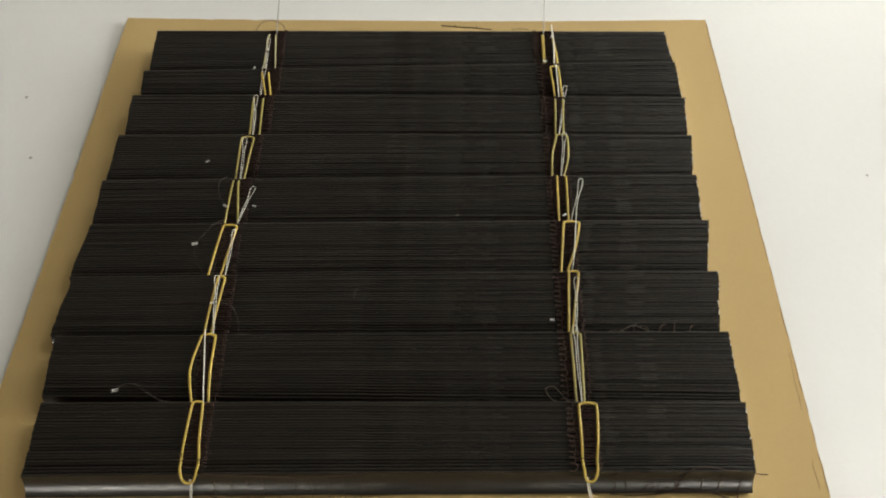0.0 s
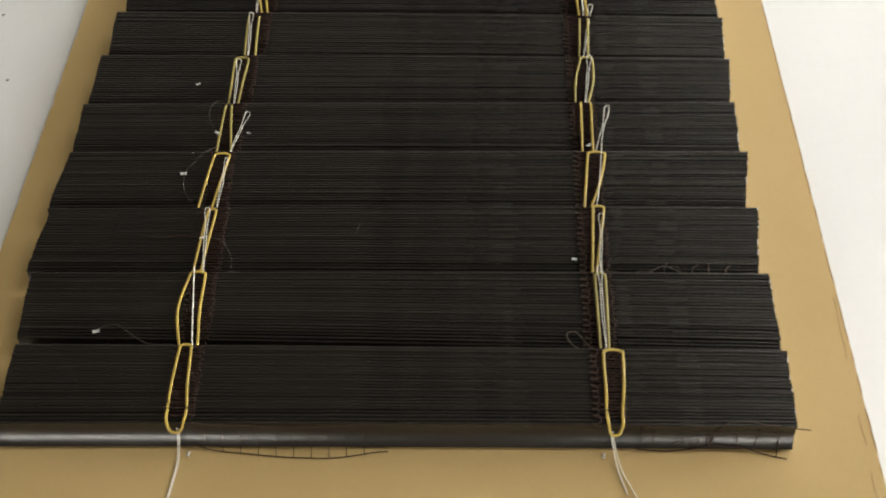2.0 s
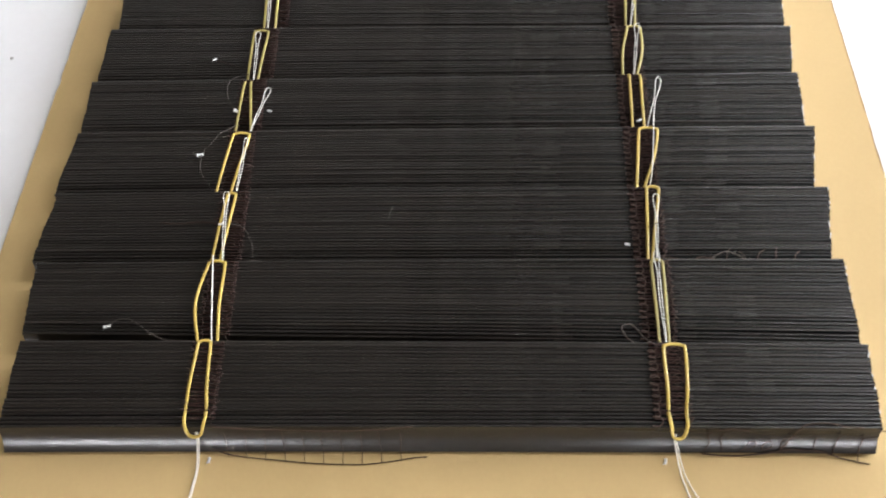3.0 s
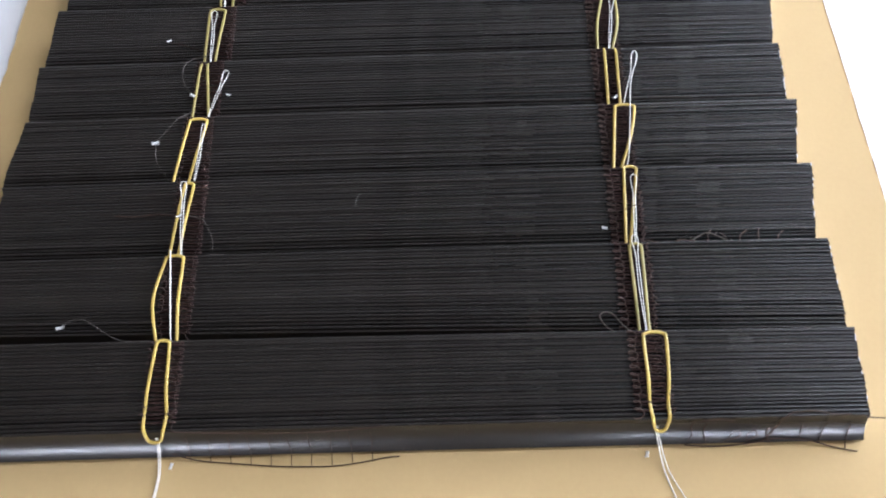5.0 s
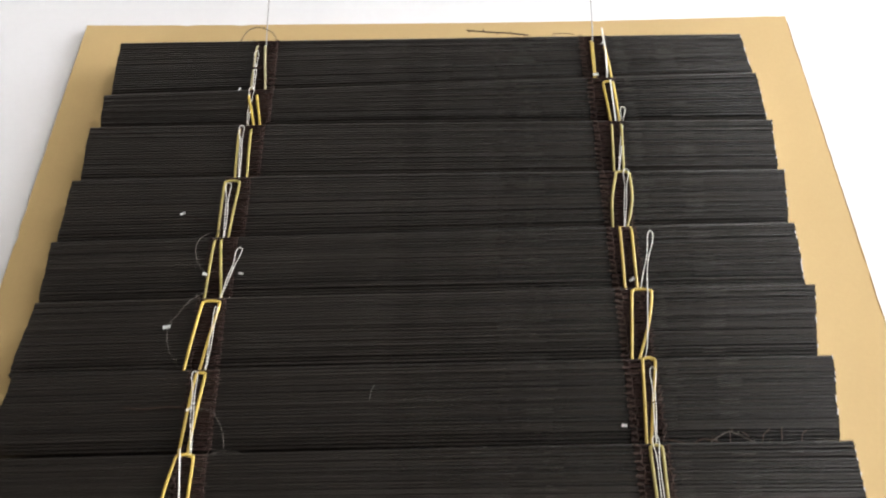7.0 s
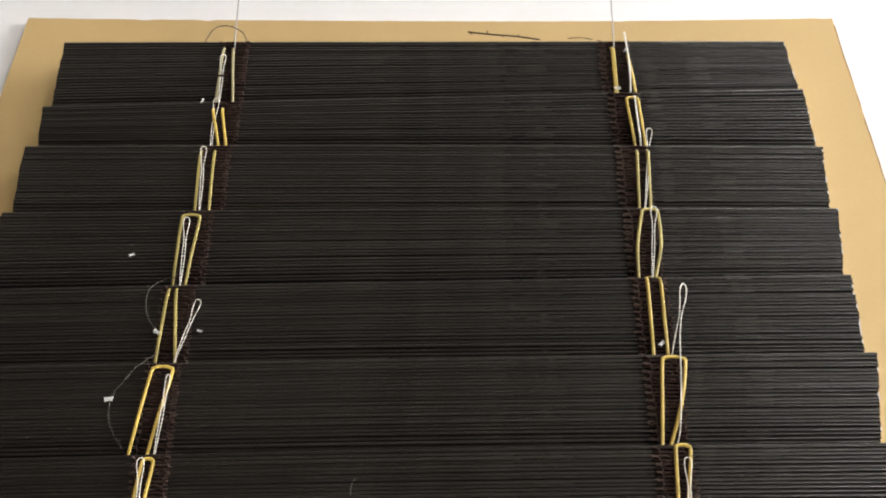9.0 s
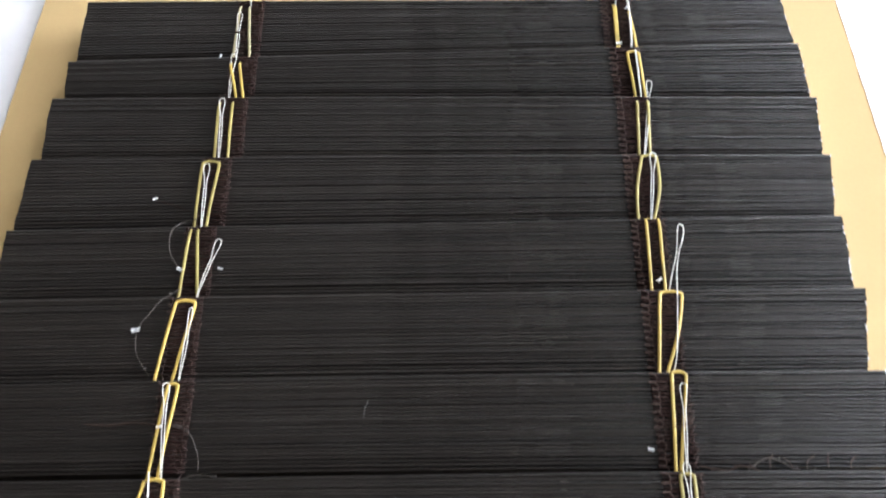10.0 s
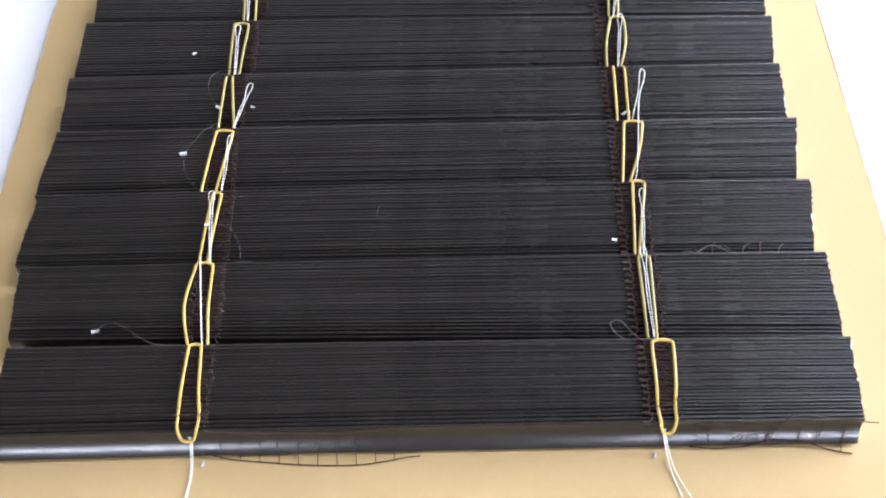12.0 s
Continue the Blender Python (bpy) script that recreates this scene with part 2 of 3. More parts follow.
# fixture built round the added lamp, out of view
for lx, ly, _, _ in ADDED_LAMPS:
    lamp = tagged(new("added_ceiling_light"), "unseen white rectangular ceiling light added to brighten the table", "ceiling light", "ceiling lights")
    lamp.location = (lx, ly, CEILING)
    bm = bmesh.new()
    for b in ((-0.61, 0.61, -0.14, -0.12), (-0.61, 0.61, 0.12, 0.14), (-0.61, -0.59, -0.12, 0.12), (0.59, 0.61, -0.12, 0.12)):
        box(bm, *b, -0.06, 0)
    part("frame", bm, WALL, lamp, smooth=False)
    part("diffuser", box(bmesh.new(), -0.59, 0.59, -0.12, 0.12, -0.05, -0.035), GLOW, lamp, smooth=False)

# ---- work table and cardboard ----
table = tagged(new("work_table"), "plain white laminate work table with faint smudges", "table")
part("tabletop", box(bmesh.new(), -0.95, 0.95, -0.35, 1.15, TABLE_TOP - 0.028, TABLE_TOP, 0.003), WHITE, table, smooth=False)
for lx in (-0.88, 0.88):
    for ly in (-0.28, 1.08):
        part("leg", box(bmesh.new(), lx - 0.025, lx + 0.025, ly - 0.025, ly + 0.025, FLOOR, TABLE_TOP - 0.028, 0.003), STEEL, table, smooth=False)

BX0, BX1, BY0, BY1 = -0.2585, 0.2145, -0.06, 0.5255


def ragged_sheet(bm, z0, z1, seed, amount):
    """A sheet of liner paper with slightly uneven cut edges."""
    rng = random.Random(seed)
    ring = []
    n = 90
    corners = ((BX0, BY0), (BX1 - 0.008, BY0), (BX1, BY1), (BX0, BY1))
    for k in range(4):
        (ax, ay), (bx, by) = corners[k], corners[(k + 1) % 4]
        wave = rng.random() * 6
        for i in range(n):
            u = i / n
            off = amount * (0.6 * math.sin(wave + u * 9) + rng.uniform(-0.3, 0.3)) + (rng.uniform(0.0003, 0.0009) if rng.random() < 0.04 else 0)
            if k == 2:                 # the far edge is cut slightly hollow
                off += 0.0027 * 4 * u * (1 - u)
            if i == 0:
                off = 0
            nx, ny = -(by - ay), bx - ax
            l = math.hypot(nx, ny)
            ring.append((ax + (bx - ax) * u + nx / l * off, ay + (by - ay) * u + ny / l * off))
    low = [bm.verts.new((x, y, z0)) for x, y in ring]
    high = [bm.verts.new((x, y, z1)) for x, y in ring]
    bm.faces.new(high)
    bm.faces.new(low[::-1])
    for i in range(len(ring)):
        j = (i + 1) % len(ring)
        bm.faces.new((low[i], low[j], high[j], high[i]))
    return bm


board = tagged(new("cardboard_sheet"), "plain tan corrugated cardboard sheet with worn cut edges", "cardboard")
part("top_liner", ragged_sheet(bmesh.new(), BOARD_TOP - 0.0006, BOARD_TOP, 3, 0.0004), KRAFT, board, smooth=False)
part("bottom_liner", ragged_sheet(bmesh.new(), TABLE_TOP, TABLE_TOP + 0.0006, 4, 0.0004), KRAFT, board, smooth=False)
bm = bmesh.new()
prev = None
flutes = 560
for i in range(flutes + 1):
    y = BY0 + 0.002 + (BY1 - BY0 - 0.004) * i / flutes
    z = TABLE_TOP + 0.002 + 0.0013 * math.sin(i * math.pi / 2 + 0.6)
    pair = [bm.verts.new((x, y, z)) for x in (BX0 + 0.0008, BX1 - 0.0008 - 0.008 * (BY1 - y) / (BY1 - BY0))]
    if prev:
        bm.faces.new((prev[0], prev[1], pair[1], pair[0]))
    prev = pair
part("corrugated_core", bm, FLUTE, board)


def along_edge(y, inset):
    return BX1 - 0.008 * (BY1 - y) / (BY1 - BY0) - inset


def frayed(y0, y1, inset0, inset1, r, seed, ragged):
    """A worn ridge of torn paper that runs along the sheet's long edge."""
    rng = random.Random(seed)
    line = []
    steps = round((y1 - y0) / 0.006)
    for i in range(steps + 1):
        u = i / steps
        y = y0 + (y1 - y0) * u
        line.append((along_edge(y, inset0 + (inset1 - inset0) * u + rng.uniform(-ragged, ragged)), y, BOARD_TOP - r * 0.35 - (r if rng.random() < 0.2 else 0)))
    return tube(bmesh.new(), spline(line, 3), r, 5, taper=True)


part("worn_edge", frayed(-0.05, 0.52, 0.0002, 0.0002, 0.00042, 31, 0.00025), FLUTE, board, "worn brown cut edge")
part("torn_crease", frayed(0.085, 0.215, 0.0062, 0.0022, 0.00030, 32, 0.0004), FLUTE, board, "torn crease near the edge")
part("torn_crease", frayed(0.045, 0.090, 0.0095, 0.0060, 0.00030, 33, 0.0005), FLUTE, board, "torn crease near the edge")

# ---- blind slats in nine stacks ----
SLAT_LENGTH, SLAT_WIDTH, SLAT_SAG, SLAT_THICK = 0.3965, 0.0155, 0.0016, 0.00147
EDGE_SLOPE = 0.34           # the upper edge is cut askew, so that it lies nearly level in the stack


def slat_mesh(seed):
    """A curved strip with its upper long edge on the x axis, hanging down, its hollow side to the front."""
    rng = random.Random(seed)
    bm = bmesh.new()
    phase, wave = rng.random() * 6, rng.uniform(0.00005, 0.0002)
    front = [(4 * SLAT_SAG * u * (1 - u), -SLAT_WIDTH * u) for u in (0, 0.06, 0.2, 0.4, 0.6, 0.8, 0.94, 1)]
    rise = SLAT_THICK * EDGE_SLOPE
    lip = [(SLAT_THICK * (0.5 + 0.5 * math.cos(a)), 0.00020 * math.sin(a) + rise * (0.5 + 0.5 * math.cos(a))) for a in (0.5, 1.1, 1.57, 2.1, 2.7)]      # rounded upper edge
    loop = front + [(y + SLAT_THICK, z + (rise if z == 0 else 0)) for y, z in reversed(front)] + lip
    rings = []
    for i in range(22):
        v = (i / 20 if i < 20 else 0.9988 if i == 20 else 1.0)
        x = (v - 0.5) * SLAT_LENGTH
        bow = wave * math.sin(phase + v * 5.0) + 0.0011 * 4 * v * (1 - v) - 0.0007
        lift = 0.00010 * math.sin(phase * 2 + v * 6.0)
        rings.append([bm.verts.new((x, y + bow, z + lift)) for y, z in loop])
    m = len(loop)
    chips = []
    for i, (one, two) in enumerate(zip(rings, rings[1:])):
        for k in range(m):
            f = bm.faces.new((one[k], one[(k + 1) % m], two[(k + 1) % m], two[k]))
            if i == 20 and seed in (20, 23):       # paint worn off the upper corner
                chips.append(f)
    ends = [bm.faces.new(rings[0][::-1]), bm.faces.new(rings[-1])]
    bmesh.ops.recalc_face_normals(bm, faces=bm.faces)
    for f in ends[1:] + chips:
        f.material_index = 1
    me = mesh_of("slat", bm, SLAT, BARE)
    for p in me.polygons:
        p.use_smooth = p.material_index == 0
    me.set_sharp_from_angle(angle=radians(45))
    return me


SLAT_MESHES = [slat_mesh(20 + i) for i in range(8)]

# far edge at its two ends (y), middle of the farthest and nearest slat (x), middle of the two ladder cords (x)
STACKS = [
    (0.4862, 0.4872, -0.0255, -0.0235, -0.1295, 0.0790),
    (0.4405, 0.4525, -0.0245, -0.0235, -0.1290, 0.0805),
    (0.4145, 0.4140, -0.0255, -0.0260, -0.1305, 0.0800),
    (0.3747, 0.3765, -0.0265, -0.0290, -0.1340, 0.0795),
    (0.3325, 0.3395, -0.0285, -0.0295, -0.1360, 0.0790),
    (0.2950, 0.3005, -0.0275, -0.0335, -0.1370, 0.0790),
    (0.2545, 0.2605, -0.0285, -0.0340, -0.1350, 0.0780),
    (0.2125, 0.2170, -0.0295, -0.0290, -0.1345, 0.0775),
    (0.1700, 0.1715, -0.0275, -0.0280, -0.1345, 0.0785),
]
# length of the farthest and nearest slat of each stack, over the usual length
FAR_SCALE = (0.9912, 1.0, 1.009, 1.0075, 1.0025, 1.002, 1.0, 0.9925, 0.984)
NEAR_SCALE = (0.997, 1.0, 1.0, 1.001, 1.0, 1.0, 1.0, 0.992, 0.984)
NEAR_END = (0.1305, 0.1345)
STACK_GAP, PITCH = 0.0036, 0.00153
GAPS = (0.0036, 0.0034, 0.0034, 0.0036, 0.0036, 0.0036, 0.0048, 0.0068)        # open gap in front of each stack
LEAN = 29.0                                                        # degrees by which the slats lean back
NEAR_TOP = BOARD_TOP + SLAT_WIDTH * math.cos(radians(LEAN))        # upper edge of a slat that stands on the board
FAR_TOP = NEAR_TOP + 0.0045                                        # the far slats of a stack ride up on the ones before


def ladder(parent, x, ys, tops, seed, loops):
    """The gathered ladder cord across a stack: a looped strand at each side, rungs between the slats, kinked threads over them.
    loops: half the width of the loops at the two sides."""
    rng = random.Random(seed)
    half = 0.0058
    for side, wide in zip((-1, 1), loops):
        line = []
        for y, z in list(zip(ys, tops))[::2]:
            a, r, tilt = rng.uniform(0.75, 1.25), rng.uniform(-0.0005, 0.0005), rng.uniform(-0.0012, 0.0012)
            for k in range(8):
                w = 2 * math.pi * k / 8
                line.append(Vector((x + side * (half + wide) + r + side * wide * a * math.cos(w) + tilt * math.sin(w), y + 0.0011 * a * math.sin(w) + tilt * 0.5 * math.cos(w) - 2 * PITCH * k / 8,
                                    z + 0.0008 + 0.0007 * math.sin(w + 0.9))))
        part("side_strand", tube(bmesh.new(), line, 0.00027, 4), BROWN, parent, "gathered dark brown ladder cord")
    bm, kinks = bmesh.new(), bmesh.new()
    reach = (half + loops[0] * 1.6, half + loops[1] * 1.6)
    for i, (y, z) in enumerate(zip(ys, tops)):
        line = []
        sway = rng.uniform(-0.0005, 0.0005)
        for k in range(6):
            u = k / 5
            line.append(Vector((x - reach[0] + (reach[0] + reach[1]) * u, y + 0.0003 + sway * math.sin(u * math.pi * 2), z + 0.0001 + 0.0003 * math.sin(math.pi * u) + rng.uniform(-0.0002, 0.0002))))
        tube(bm, line, 0.00048, 5)
        for c in (-0.5, 0.5):              # loose threads that wave along the rung
            if rng.random() < 0.25:
                continue
            c = x + (c + rng.uniform(-0.25, 0.25)) * half
            w, d = rng.uniform(0.0012, 0.0024), rng.choice((-1, 1))
            tube(kinks, spline([(c - w, y + 0.0002 * d, z + 0.0003), (c - 0.4 * w, y - 0.0004 * d, z + 0.0009), (c + 0.4 * w, y + 0.0002 * d, z + 0.0009), (c + w, y - 0.0006, z + 0.0004)], 3), 0.00019, 4)
    part("rung_threads", bm, MAROON, parent, "dark maroon cord rungs between the slats")
    part("kinked_threads", kinks, BROWN, parent, "kinked brown thread over the rungs")


for k, (yl, yr, xc, xn, xa, xb) in enumerate(STACKS):
    rng = random.Random(100 + k)
    near_l, near_r = (STACKS[k + 1][0] + GAPS[k] * 1.15, STACKS[k + 1][1] + GAPS[k] * (0.9 if k < 7 else 0.6)) if k < 8 else NEAR_END
    count = max(10, round(((yl + yr) / 2 - (near_l + near_r) / 2) / PITCH))
    gaps = [rng.choice((0.94, 0.96, 1.0, 1.0, 1.0, 1.0, 1.12)) * rng.uniform(0.97, 1.03) for _ in range(count - 1)]
    if k == 8:                                 # the foremost slats stand looser
        gaps[-3:] = [1.3, 1.25, 1.2]
    total = sum(gaps)
    stack = tagged(new("slat_stack"), "stack of black curved blind slats standing on edge on cardboard" if k < 8 else
                   "stack of black blind slats on edge, glossy curved front slat showing", "blind slats", "slat stacks on the cardboard")
    stack.location = ((xc + xn) / 2, (yl + near_l + yr + near_r) / 4, BOARD_TOP)
    ys_a, ys_b, tops, run = [], [], [], 0.0
    for i in range(count):
        s = run / total
        run += gaps[i] if i < count - 1 else 0
        a, b = yl + (near_l - yl) * s, yr + (near_r - yr) * s
        lean = LEAN + rng.uniform(-1.1, 1.1)
        top = FAR_TOP + (NEAR_TOP - FAR_TOP) * s + rng.uniform(-0.00009, 0.00009)
        if k < 8 and i >= count - 3:           # the last slats of a stack have sunk towards the next one
            lean = LEAN + (2.5, 5.0, 9.0)[i - count + 3]
            top = BOARD_TOP + SLAT_WIDTH * math.cos(radians(lean)) + 0.0003
        if k == 8 and i >= count - 4:          # the foremost slats have slid out at their feet
            lean = LEAN + (0.5, 1.0, 1.5, 2.0)[i - count + 4]
            top = BOARD_TOP + SLAT_WIDTH * math.cos(radians(lean)) + 0.0004
        mid = xc + (xn - xc) * s
        ob = new("slat", SLAT_MESHES[1 if k == 8 and i == count - 1 else rng.randrange(8)])
        ob.parent = stack
        turn = math.atan2(b - a, SLAT_LENGTH)
        ob.matrix_basis = Matrix.Translation((mid + rng.uniform(-0.00025, 0.00025) + 0.0002 * math.sin(i * 0.4 + k), (a + b) / 2, top)) @ Matrix.Translation(-stack.location) @ pose(0, 0, 0, -lean, 0, math.degrees(turn)) @ Matrix.Diagonal((FAR_SCALE[k] + (NEAR_SCALE[k] - FAR_SCALE[k]) * s, 1, 0.9 if k == 8 and i == count - 1 else 1, 1))
        f = lambda x: a + (b - a) * ((x - xc) / SLAT_LENGTH + 0.5)
        ys_a.append(f(xa))
        ys_b.append(f(xb))
        tops.append(top)
    for x, ys, seed, loops in ((xa + 0.0004, ys_a, 300 + k, (0.0007, 0.0012)), (xb - 0.0010, ys_b, 400 + k, (0.0019, 0.0007))):
        shift = stack.location
        last = -2 if k == 8 else None
        ladder(stack, x - shift.x, [y - shift.y for y in ys[:last]], [t - shift.z for t in tops[:last]], seed, loops)

TOP = (NEAR_TOP + FAR_TOP) / 2


def rest(x, y):
    """Height of the slats' upper edges at x, y."""
    u = (x + 0.028) / SLAT_LENGTH + 0.5
    edges = [p[0] + (p[1] - p[0]) * u for p in STACKS] + [NEAR_END[0] + (NEAR_END[1] - NEAR_END[0]) * u - STACK_GAP]
    for far, near in zip(edges, edges[1:]):
        if y > near:
            s = min(max((far - y) / (far - near - STACK_GAP), 0), 1)
            return FAR_TOP + (NEAR_TOP - FAR_TOP) * s
    return NEAR_TOP


# ---- rubber bands ----
def band(far, near, left, right, mat, label, over=False, tucked=False):
    """A stretched band lying over a stack. far, near: y of its two turns; left, right: its two strands as (x far, x near) or (x far, x middle, x near)."""
    left, right = ([(s[0], (s[0] + s[-1]) / 2 if len(s) == 2 else s[1], s[-1]) for s in (left, right)])
    far, near = far - (0.0002 if tucked else 0.0028), near - (0 if over else 0.0018)
    hf, hn = FAR_TOP + 0.0009, NEAR_TOP + 0.0012
    hm = (hf + hn) / 2 + 0.0006
    mid = (far + near) / 2
    cf, cn = (left[0] + right[0]) / 2, (left[2] + right[2]) / 2
    pts = [(left[0], far - 0.0032, hf), (left[1], mid, hm), (left[2], near + (0.010 if over else 0.002), hn)]
    if over:
        pts += [(left[2] + 0.0005, near + 0.0036, hn), (cn + (left[2] - cn) * 0.5, near - 0.0004, hn - 0.0042), (cn + (right[2] - cn) * 0.5, near - 0.0004, hn - 0.0042), (right[2] - 0.0003, near + 0.0036, hn)]
    else:
        pts += [(cn + (left[2] - cn) * 0.8, near, hn - 0.0012), (cn + (right[2] - cn) * 0.8, near, hn - 0.0012)]
    pts += [(right[2], near + (0.010 if over else 0.002), hn), (right[1], mid, hm), (right[0], far - 0.0032, hf)]
    if tucked:        # the far turn is caught down between two stacks
        far, hf = far + 0.0012, hf - 0.0045
    pts += [(cf + (right[0] - cf) * 0.78, far - 0.0004, hf), (cf, far + 0.0003, hf), (cf + (left[0] - cf) * 0.78, far - 0.0004, hf)]
    return thing("rubber_band", tube(bmesh.new(), spline(pts, 6, True), 0.00077, 8, True, 0.7), mat, label, "rubber band", "rubber bands over the stacks")


AMBER_LABEL, OLIVE_LABEL = "amber yellow rubber band stretched over black slats", "dull olive rubber band stretched over black slats"
for far, near, left, right, dull in (
    (0.484, 0.444, (-0.1345, -0.1352), (-0.1293, -0.1262), 2), (0.4415, 0.4135, (-0.1345, -0.1290), (-0.1297, -0.1255), 0),
    (0.4135, 0.376, (-0.1368, -0.1360), (-0.1300, -0.1293), 1), (0.376, 0.335, (-0.1400, -0.140), (-0.1317, -0.1345), 1),
    (0.335, 0.298, (-0.140, -0.1415), (-0.1365, -0.133), 1), (0.298, 0.257, (-0.141, -0.1455), (-0.132, -0.138), 0),
    (0.258, 0.215, (-0.138, -0.141), (-0.1335, -0.137), 0), (0.217, 0.171, (-0.141, -0.144, -0.140), (-0.1325, -0.1325, -0.131), 0),
    (0.485, 0.455, (0.0757, 0.0757), (0.0766, 0.0765), 0), (0.4495, 0.4135, (0.0795, 0.0815), (0.0855, 0.0865), 0),
    (0.4140, 0.379, (0.0805, 0.0787), (0.0860, 0.0842), 1), (0.379, 0.340, (0.078, 0.0745, 0.0735), (0.086, 0.0855, 0.081), 1),
    (0.340, 0.300, (0.076, 0.075), (0.082, 0.0812), 0), (0.302, 0.260, (0.077, 0.075, 0.073), (0.087, 0.083, 0.0762), 0),
    (0.263, 0.218, (0.077, 0.0742), (0.083, 0.0762), 0), (0.219, 0.173, (0.0745, 0.0747), (0.080, 0.079), 1),
):
    band(far, near, left, right, (AMBER, OLIVE, PALE)[dull], (AMBER_LABEL, OLIVE_LABEL, "pale faded rubber band stretched over black slats")[dull], False, round(far, 4) in (0.484, 0.4415, 0.4135, 0.335, 0.485, 0.414, 0.34))
band(0.174, 0.1292, (-0.1385, -0.1395, -0.1400), (-0.1325, -0.1316, -0.1306), AMBER, "amber rubber band hanging over the glossy front slat", True)
band(0.174, 0.1306, (0.0750, 0.0750, 0.0748), (0.0848, 0.0838, 0.0826), AMBER, "amber rubber band hanging over the glossy front slat", True)
thing("rubber_band", tube(bmesh.new(), spline([(0.0836, 0.477, TOP + 0.0035), (0.0852, 0.465, TOP + 0.0014), (0.0862, 0.454, NEAR_TOP + 0.001)], 6), 0.0009, 8, False, 0.62),
      AMBER, AMBER_LABEL, "rubber band", "rubber bands over the stacks")


# ---- white cord hooks ----
def hook(eye, foot, width=0.0029, gap=0.0005, lift=0.0026, sway=0.0):
    """A doubled white cord with a small eye at its far end, tucked in between two stacks at its near end."""
    e, f = Vector((*eye, max(rest(*eye), rest(eye[0], eye[1] - 0.006)) + lift)), Vector((*foot, NEAR_TOP + 0.0022))
    along = (f - e).normalized()
    side = along.cross(Vector((0, 0, 1))).normalized()
    mid = e.lerp(f, 0.55) + side * sway
    neck = e + along * min(0.0105, (f - e).length * 0.33)
    for p in (mid, neck):
        p.z = max(p.z, rest(p.x, p.y) + 0.0018)
    sink = f + Vector((0, -0.0008, -0.005))
    pts = [sink + side * gap, f + side * gap * 0.4, mid + side * gap, neck + side * gap, e + along * 0.0028 + side * width / 2, e + side * width * 0.3,
           e - side * width * 0.3, e + along * 0.0028 - side * width / 2, neck - side * gap * 1.1, mid - side * gap * 1.4, f - side * gap * 0.4, sink - side * gap]
    return thing("cord_hook", tube(bmesh.new(), spline(pts, 5), 0.00019, 6), CORD, "doubled white cord with a small eye, hooked under rubber bands", "cord", "white cord hooks")


for eye, foot, sway in (
    ((-0.1340, 0.4765), (-0.1330, 0.4435), 0.0), ((-0.1333, 0.4450), (-0.1330, 0.4125), 0.0004), ((-0.1353, 0.4130), (-0.1333, 0.376), 0.0),
    ((-0.1373, 0.3708), (-0.1362, 0.334), 0.0), ((-0.1255, 0.3270), (-0.1330, 0.298), 0.0003), ((-0.1330, 0.291), (-0.1345, 0.257), 0.0),
    ((-0.1380, 0.2550), (-0.1350, 0.216), 0.0004), ((0.0893, 0.427), (0.0812, 0.379), 0.0), ((0.0843, 0.377), (0.0793, 0.339), 0.0),
    ((0.0812, 0.2545), (0.0785, 0.219), 0.0), ((0.0772, 0.220), (0.0775, 0.173), 0.0003),
):
    hook(eye, foot, 0.0017 if eye == (-0.1330, 0.291) else 0.0029, sway=sway)


def cord(name, points, r, mat, label, category, group="", steps=6, sides=6):
    return thing(name, tube(bmesh.new(), spline(points, steps), r, sides), mat, label, category, group)


cord("cord_hook", [(0.0818, 0.2975, NEAR_TOP - 0.003), (0.0822, 0.300, NEAR_TOP + 0.002), (0.0852, 0.311, TOP + 0.0028), (0.0876, 0.3190, TOP + 0.0040), (0.0889, 0.3265, TOP + 0.0046), (0.0896, 0.3315, TOP + 0.005),
                   (0.0913, 0.3345, TOP + 0.005), (0.0925, 0.3322, TOP + 0.005), (0.0914, 0.3265, TOP + 0.0048), (0.0886, 0.3190, TOP + 0.0046), (0.0868, 0.311, NEAR_TOP + 0.0060), (0.0858, 0.304, NEAR_TOP + 0.0060),
                   (0.0840, 0.290, FAR_TOP + 0.0016), (0.0815, 0.270, TOP + 0.001), (0.0798, 0.263, NEAR_TOP + 0.0015), (0.0796, 0.2615, NEAR_TOP - 0.003)], 0.00023, CORD,
     "white cord loop with one long leg over the next stack", "cord", "white cord hooks")
STRAIGHT = "single white cord lying straight over the slats"
cord("white_cord", [(-0.1390, 0.217, FAR_TOP + 0.002), (-0.1360, 0.193, TOP + 0.0025), (-0.1337, 0.1735, NEAR_TOP + 0.002), (-0.1335, 0.172, NEAR_TOP - 0.003)], 0.00033, CORD, STRAIGHT, "cord")
cord("white_cord", [(0.0837, 0.447, FAR_TOP + 0.002), (0.0838, 0.432, TOP + 0.0027), (0.0840, 0.4145, NEAR_TOP + 0.002), (0.0840, 0.413, NEAR_TOP - 0.003)], 0.00042, CORD, STRAIGHT, "cord")
cord("white_cord", [(0.0837, 0.493, FAR_TOP + 0.002), (0.0840, 0.472, TOP + 0.003), (0.0834, 0.4555, NEAR_TOP + 0.002), (0.0834, 0.454, NEAR_TOP - 0.003)], 0.00055, CORD,
     "white cord end sticking out past the slats", "cord")
HANG = "white cord tied to a rubber band, trailing over cardboard"
